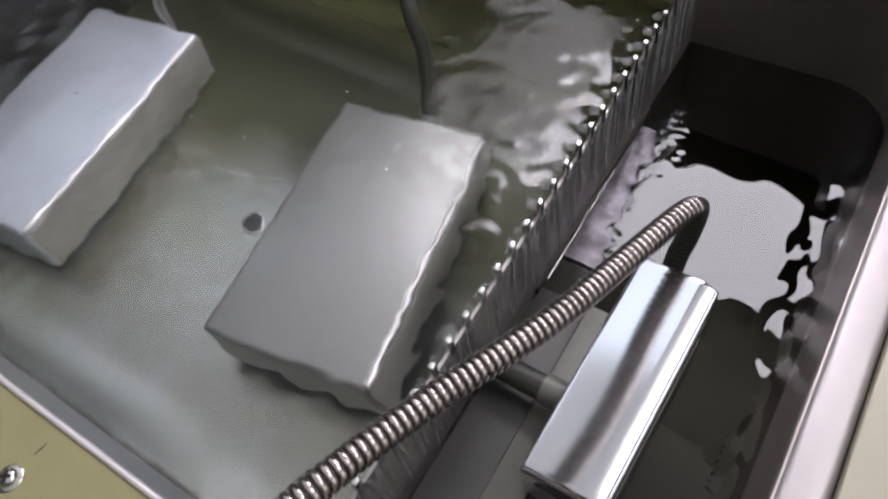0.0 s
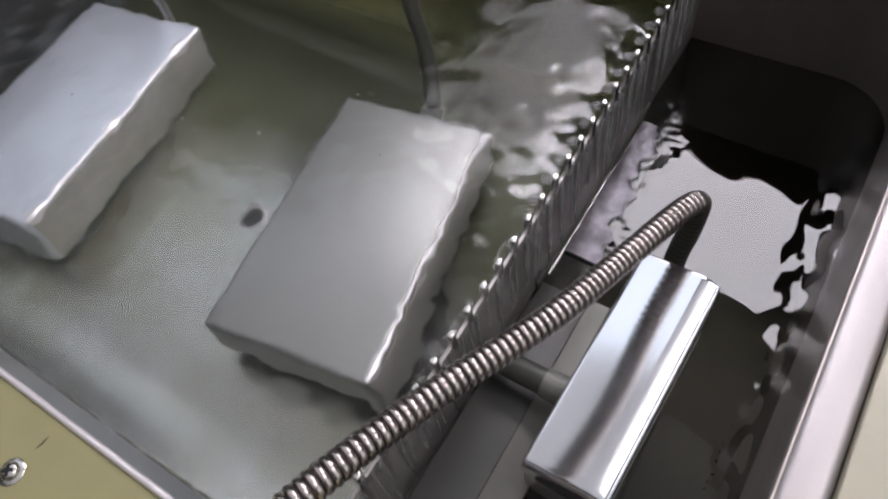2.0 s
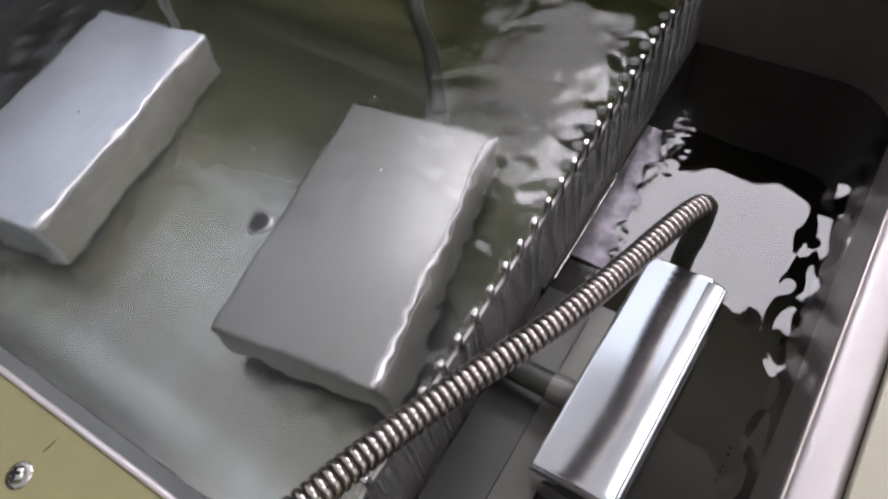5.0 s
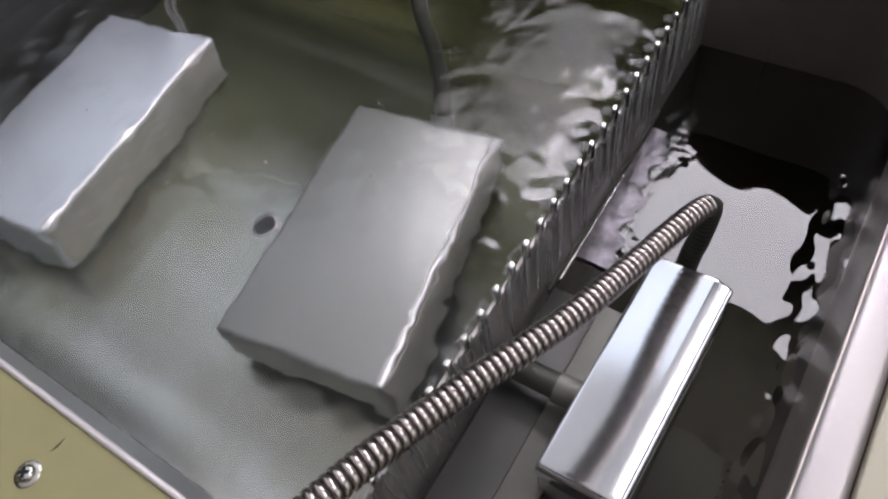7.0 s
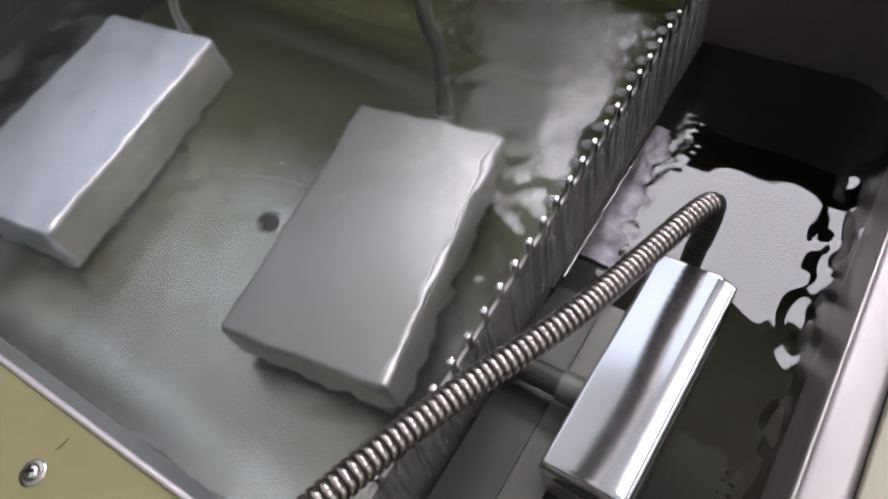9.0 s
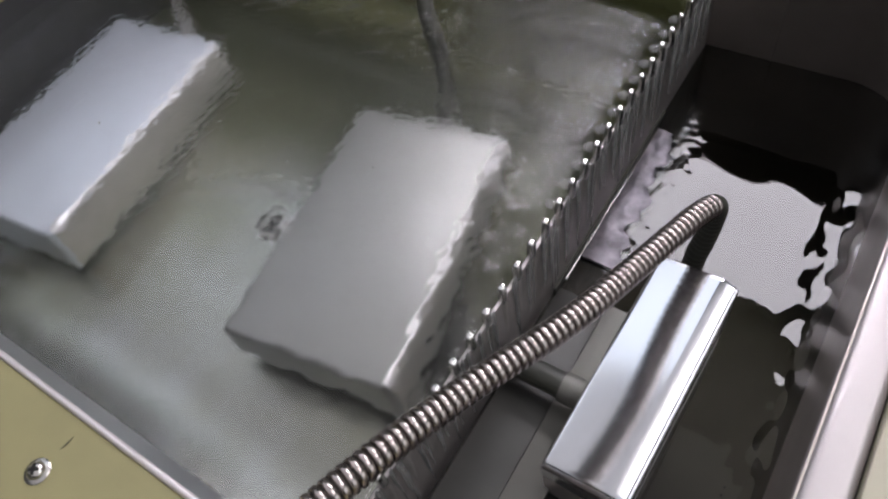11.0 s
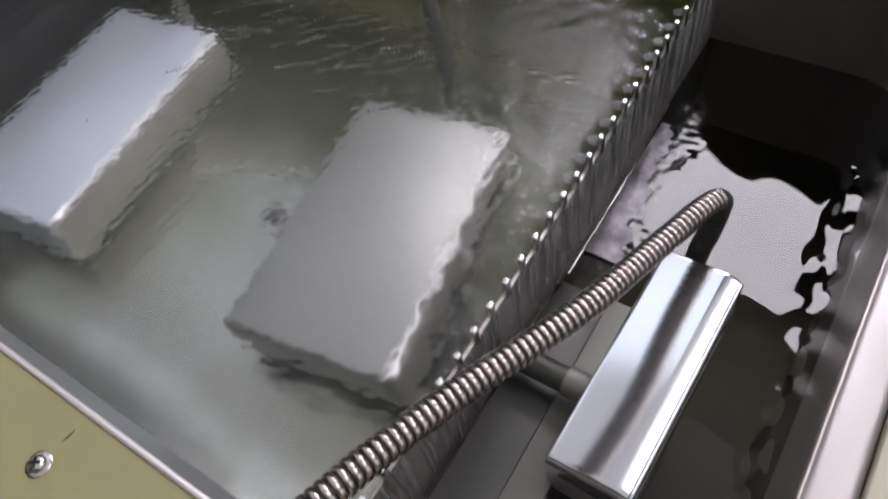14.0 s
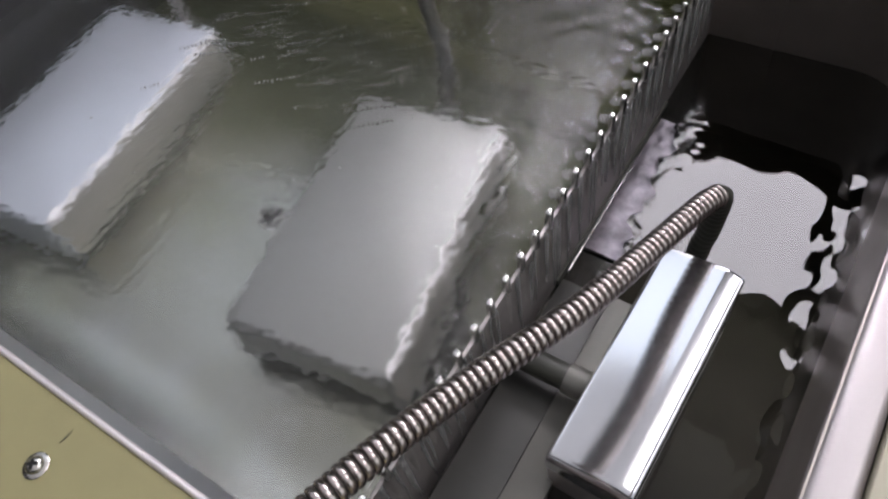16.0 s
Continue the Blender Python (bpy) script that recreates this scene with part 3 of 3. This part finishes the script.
# ---- things in the tank ----
def transducer(at, cable, label, radius, cable_mat, body_mat, size, feet, edge):
    w, l, h = size
    ob = thing("transducer_box", at, label, "transducer", "submerged transducers")
    part("body", block(-w / 2, w / 2, -l / 2, l / 2, 0.0, h, bevel=0.0040, segments=5), body_mat, ob)
    for sx in (-1, 1):
        for sy in (-1, 1):
            part("foot", revolve(bmesh.new(), [(0.0, -feet), (0.007, -feet), (0.007, -0.001), (0.005, 0.0006), (0.0, 0.0006)], 16, (sx * (w / 2 - 0.022), sy * (l / 2 - 0.025), 0)), RUBBER, ob, "dark rubber foot")
    # a pale uneven seam, the edge's glint put into its colour
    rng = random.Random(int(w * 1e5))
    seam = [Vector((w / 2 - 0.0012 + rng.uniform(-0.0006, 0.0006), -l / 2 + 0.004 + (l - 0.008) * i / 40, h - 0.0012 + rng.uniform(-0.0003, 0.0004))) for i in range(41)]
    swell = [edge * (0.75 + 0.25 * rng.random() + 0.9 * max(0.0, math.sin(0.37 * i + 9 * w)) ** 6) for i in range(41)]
    part("edge_glint", sweep(bmesh.new(), seam, lambda i, a: swell[i], 8), STEEL_GLINT, ob, "bright uneven glint along the edge")
    # a pale plate paints the light that falls on the east side
    part("lit_side", block(w / 2 + 0.0002, w / 2 + 0.0011, -l / 2 + 0.004, l / 2 - 0.004, 0.003, h - 0.0045, bevel=0.0003), STEEL_LIT_SIDE, ob, "pale steel plate, put in for light on the side")
    inv = at.inverted()
    line = smooth_path([inv @ Vector(p) for p in cable], 0.004)
    part("cable", sweep(bmesh.new(), line, radius, 14), cable_mat, ob, "dark round cable")
    if radius < 0.004:
        part("cable", sweep(bmesh.new(), [p + Vector((0.006, 0.001, 0.0)) for p in line], radius * 0.7, 10), cable_mat, ob, "thin bright wire")
    part("cable_gland", sweep(bmesh.new(), line[:5], radius * 1.35, 16), STEEL_BLOCK, ob, "steel cable gland")
    return ob


def tank_things():
    base = FLOOR + 0.016
    transducer(pose(-0.2324, 0.1768, base, 0, 0, math.degrees(0.1555)),
               [(-0.240, 0.272, -0.100), (-0.2427, 0.287, -0.090), (-0.2592, 0.3122, -0.050), (-0.2829, 0.3334, -0.004), (-0.31, 0.39, 0.045), (-0.33, 0.47, 0.035), (-0.34, 0.56, 0.0215)],
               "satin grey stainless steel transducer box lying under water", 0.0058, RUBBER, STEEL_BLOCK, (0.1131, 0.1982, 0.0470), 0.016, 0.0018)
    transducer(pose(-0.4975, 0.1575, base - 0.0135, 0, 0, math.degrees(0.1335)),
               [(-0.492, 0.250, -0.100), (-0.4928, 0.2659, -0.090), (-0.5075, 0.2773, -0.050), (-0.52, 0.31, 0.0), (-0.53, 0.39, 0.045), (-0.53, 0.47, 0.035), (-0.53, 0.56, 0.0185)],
               "grey stainless steel transducer box under water near the tank end, painted paler for its light", 0.0024, STEEL_RIM, STEEL_LIT, (0.1125, 0.2095, 0.0680), 0.0025, 0.0028)
    drain = thing("drain", pose(-0.3278, 0.1638, FLOOR), "round dark drain hole with a bright steel ring", "drain")
    part("ring", revolve(bmesh.new(), [(0.0085, 0.0), (0.0105, 0.0), (0.0102, 0.0012), (0.0090, 0.0016), (0.0085, 0.0010), (0.0085, 0.0)]), STEEL_RIM, drain)
    part("hole", revolve(bmesh.new(), [(0.0, 0.0002), (0.0085, 0.0002), (0.0085, 0.0007), (0.0, 0.0006)]), BLACK, drain, "black hole")


# ---- things in and over the overflow chamber ----
def level_box():
    ob = thing("float_box", pose(-0.0348, 0.1548, -0.030, 0, 0, -2.0), "polished stainless steel box with a sloping mirror-like lid", "metal box")
    h, foot = 0.105, -0.0245
    part("body", block(-0.0226, 0.0204, -0.0660, 0.0605, -h, foot + 0.0005, bevel=0.0012), STEEL_RIM, ob)
    # pressed lid: flat top that slopes to the west, one long side falling away in a band, the near end rounded over
    section = [(-0.0230, -0.004), (-0.0230, -0.0009), (-0.0226, -0.0002), (-0.0218, 0.0), (-0.0210, 0.0), (0.0, 0.0), (0.0108, 0.0), (0.0116, 0.0)]
    section += [(0.0122 + 0.0074 * i / 8, -0.0001 - 0.0074 * i / 8 * (0.375 + 0.05 * i / 8)) for i in range(9)]
    section += [(0.0200, -0.0041), (0.0204, -0.0038), (0.0210, -0.0042), (0.0212, -0.0050), (0.0212, -0.008)]
    rows, near_round = [], 0.0052
    for k in range(9):
        a = math.pi / 2 * k / 8
        rows.append((-0.0665 + near_round * (1 - math.cos(a)), near_round * (1 - math.sin(a))))
    rows += [(-0.0607, 0.0), (-0.0590, 0.0), (0.0, 0.0), (0.0615, 0.0), (0.0627, 0.0), (0.0635, 0.0003), (0.0639, 0.0012)]

    def top(x, y, z):
        return Vector((x, y - 0.12 * x * max(0.0, y / 0.06), z + 0.249 * x + 0.105 * y))

    bm = bmesh.new()
    grid = [[bm.verts.new(top(x, y, z - d)) for x, z in section] for y, d in rows]
    for g in grid:
        for e in (0, -1):
            g[e].co.z = foot
    for a, b in zip(grid, grid[1:]):
        for i in range(len(section) - 1):
            bm.faces.new((a[i], a[i + 1], b[i + 1], b[i]))
    bm.faces.new(grid[0])
    bm.faces.new(grid[-1][::-1])
    part("lid", bm, STEEL_LID, ob, "polished sloping lid", smooth=50)
    pipe = thing("cross_pipe", pose(-0.0845, 0.1380, -0.058), "short dull steel pipe stub joining the weir plate to the box", "pipe")
    # the tube lies in shade, so its steel is given a dark colour
    part("tube", sweep(bmesh.new(), [Vector((x, 0, 0)) for x in (-0.0268, -0.018, 0.0, 0.018, 0.0290)], 0.0075, 28), RUBBER, pipe, "tube coloured dark for the shade around it")
    part("collar", sweep(bmesh.new(), [Vector((x, 0, 0)) for x in (0.0120, 0.0123, 0.0200, 0.0280, 0.0283)], 0.0088, 28), STEEL_DULL, pipe, "grey steel collar")
    # an added strip stands in for the pale reflection beside the box
    ledge = part("bracket", block(-0.0765, -0.0560, 0.050, 0.205, -0.0815, -0.0748, bevel=0.0005), STEEL_DULL)
    tagged(ledge, "flat pale grey strip at the water line beside the box, put in for a reflection", "bracket")
    # an added dark plate fills the dim water up to the weir
    part("dim_plate", block(WEIR + 0.0045, -0.0768, 0.000, 0.203, -0.0820, -0.0752, bevel=0.0005), STEEL_DIM, ledge, "dark plate added beside the strip")
    part("web", block(-0.0765, -0.0745, 0.052, 0.203, SUMP_FLOOR, -0.0816), STEEL_WALL, ledge, smooth=0)


HOSE_PIVOT = (-0.0400, 0.2575, 0.0)


def hose():
    ob = thing("flexible_conduit", pose(*HOSE_PIVOT), "ribbed bronze-tinted stainless steel flexible conduit hanging over the tank", "hose")
    pts = [(-0.135, -0.30, 0.0212), (-0.135, -0.20, 0.0215), (-0.131, -0.11, 0.033), (-0.121, -0.040, 0.0505), (-0.1078, 0.0175, 0.0485), (-0.0923, 0.0751, 0.0339), (-0.0688, 0.1402, 0.0192), (-0.0559, 0.1945, 0.0042),
           (-0.0459, 0.2345, -0.0046), (-0.0405, 0.2530, -0.0130), (-0.0400, 0.2575, -0.0270), (-0.0415, 0.2560, -0.05), (-0.0440, 0.2530, -0.08), (-0.0480, 0.2480, SUMP_FLOOR + 0.001)]
    pitch, r = 0.0040, 0.0068
    line = smooth_path([Vector(p) - Vector(HOSE_PIVOT) for p in pts], pitch)
    part("core", sweep(bmesh.new(), line, r - 0.0023, 18), RUBBER, ob, "dark inner tube")
    half = pitch * 0.44
    rib = [(r - 0.0028, -half), (r - 0.0015, -half), (r - 0.0006, -half * 0.88), (r - 0.00015, -half * 0.62), (r, 0.0), (r - 0.00015, half * 0.62), (r - 0.0006, half * 0.88), (r - 0.0015, half), (r - 0.0028, half)]
    me = mesh_of(revolve(bmesh.new(), rib, 24), "ring", STEEL_HOSE, 60)
    bend = next(i for i, p in enumerate(line) if p.y > -0.05 and p.z < -0.0115)
    # the hanging end lies in shade, put in as a plain dark tube
    part("shaded_end", sweep(bmesh.new(), smooth_path(line[bend - 1:], pitch / 4), lambda i, a: r - 0.0004 + 0.0003 * math.cos(i * math.pi / 2), 20), RUBBER, ob, "hanging end of the conduit, coloured dark for its shade")
    for i, p in enumerate(line[:bend]):
        tan = (line[min(i + 1, len(line) - 1)] - line[max(i - 1, 0)]).normalized()
        ring = new("ring", me)
        ring.parent = ob
        ring.matrix_local = Matrix.Translation(p) @ tan.to_track_quat("Z", "Y").to_matrix().to_4x4() @ pose(0, 0, 0, 3.0, 0, 0)


def screw():
    ob = thing("screw", pose(-0.2433, -0.0409, DECK, 0, 0, 35), "cross-head steel screw with a washer in the olive panel", "screw")
    part("washer", revolve(bmesh.new(), [(0.0, 0.0), (0.0063, 0.0), (0.0063, 0.0005), (0.0058, 0.0009), (0.0, 0.0009)]), SCREW, ob)
    bm = revolve(bmesh.new(), [(0.0, 0.0009), (0.0042, 0.0009), (0.0043, 0.0016), (0.0038, 0.0026), (0.0026, 0.0033), (0.0012, 0.0035), (0.0, 0.0035)])
    head = part("head", bm, SCREW, ob)
    bm = bmesh.new()
    box(bm, -0.0026, 0.0026, -0.0008, 0.0008, 0.0024, 0.00365)
    box(bm, -0.0008, 0.0008, 0.00081, 0.0026, 0.0024, 0.00365)
    box(bm, -0.0008, 0.0008, -0.0026, -0.00081, 0.0024, 0.00365)
    part("cross_recess", bm, BLACK, head, "dark cross-shaped recess", smooth=0)


BUBBLES = []


def bubbles():
    """Small bubbles that float on the tank."""
    me = mesh_of(revolve(bmesh.new(), [(0.0, -0.0006), (0.0006, -0.0003), (0.0008, 0.0002), (0.0005, 0.0007), (0.0, 0.0008)], 12), "bubble", STEEL_TOOTH)
    for x, y in ((-0.302, 0.176), (-0.352, 0.170), (-0.320, 0.128), (-0.205, 0.196), (-0.441, 0.150), (-0.262, 0.240)):
        ob = new("bubble", me)
        ob.location = (x, y, WATER + 0.0004)
        tagged(ob, "tiny bright air bubble floating on the water", "bubble", "bubbles on the water")
        BUBBLES.append(ob)


SUMP_BUBBLES = []


def sump_bubbles():
    """A string of bubbles that comes up in the overflow chamber and later bursts."""
    me = mesh_of(revolve(bmesh.new(), [(0.0, -0.0007), (0.0007, -0.0004), (0.0010, 0.0002), (0.0006, 0.0007), (0.0, 0.0009)], 12), "bubble", STEEL_TOOTH)
    rng = random.Random(31)
    for i in range(11):
        u = i / 10
        ob = new("bubble", me)
        ob.location = (0.0278 + 0.0020 * u + rng.uniform(-0.0007, 0.0007), 0.207 - 0.069 * u + rng.uniform(-0.002, 0.002), SUMP)
        tagged(ob, "small bright bubble on the dark overflow water", "bubble", "bubbles in the overflow chamber")
        SUMP_BUBBLES.append(ob)


room()
tank()
weir()
rims()
water()
FILM = overflow()
tank_things()
level_box()
hose()
screw()
bubbles()
sump_bubbles()


# ---- what moves ----
def motions():
    def drift(t):
        """How far the ripples have been carried towards the near wall."""
        keys = [(0, 0.0), (8.4, 0.02), (8.8, 0.10), (9.2, 0.20), (10.0, 0.29), (11.0, 0.36), (12.5, 0.39), (16, 0.43)]
        for (t0, a), (t1, b) in zip(keys, keys[1:]):
            if t <= t1:
                u = (t - t0) / (t1 - t0)
                return a + (b - a) * u
        return keys[-1][1]

    tank_rows, sump_rows, film_rows = [], [], []
    for i in range(247):
        # slow swell at first, then a fast buzz once the transducers run
        t = i * 0.25 if i < 36 else 9.0 + (i - 36) / 30
        buzz = 0.0012 * min(1.0, max(0.0, (t - 9.0) / 2.0)) * math.sin(2 * math.pi * 7.3 * t)
        tank_rows.append((t, pose(TANK_ORIGIN[0], TANK_ORIGIN[1] - drift(t) + buzz + 0.005 * math.sin(2.1 * t) + 0.003 * math.sin(5.3 * t + 1), WATER + 0.0003 * math.sin(3.7 * t), 0.10 * math.sin(2.9 * t), 0.08 * math.sin(3.3 * t + 0.7), 0)))
    for i in range(65):
        t = i * 0.25
        sump_rows.append((t, pose(SUMP_ORIGIN[0], SUMP_ORIGIN[1] + 0.012 * math.sin(1.7 * t) + 0.006 * math.sin(4.1 * t + 2), SUMP + 0.0004 * math.sin(2.3 * t), 0.25 * math.sin(3.1 * t) + 0.8 * max(0.0, (t - 7.0) / 9.0), 0.30 * math.sin(2.6 * t + 1.1), 0)))
    for i in range(129):
        t = i * 0.125
        film_rows.append((t, pose(WEIR + 0.001, 0.0008 * math.sin(7 * t), -0.004 + 0.004 * math.sin(11 * t))))
    # the conduit sags a little sideways
    walk(bpy.data.objects["flexible_conduit"], [(t, pose(*HOSE_PIVOT, 0, 0, a)) for t, a in ((0, 0.0), (4.0, 0.05), (7.0, 0.45), (12.0, 0.55), (16.0, 0.55))])
    for n, ob in enumerate(BUBBLES):
        x, y, z = ob.location
        rows = []
        for i in range(17):
            rows.append((i, pose(x + 0.0025 * i * math.cos(n * 1.3) + 0.004 * math.sin(0.9 * i + n), y - 0.0012 * i + 0.005 * math.sin(0.7 * i + 2 * n), z)))
        walk(ob, rows)
    for n, ob in enumerate(SUMP_BUBBLES):
        x, y, z = ob.location
        up, gone = 2.2 + 0.04 * n, 4.4 + 0.05 * n
        walk(ob, [(t, pose(x, y + 0.004 * (2.9 - t), z + dz)) for t, dz in ((0.0, -0.140), (up - 0.3, -0.120), (up, 0.0008), (3.4, 0.0010), (gone, 0.0008), (gone + 0.3, -0.120), (16.0, -0.140))])
    walk(bpy.data.objects["tank_water"], tank_rows)
    walk(bpy.data.objects["sump_water"], sump_rows)
    walk(FILM, film_rows)


motions()
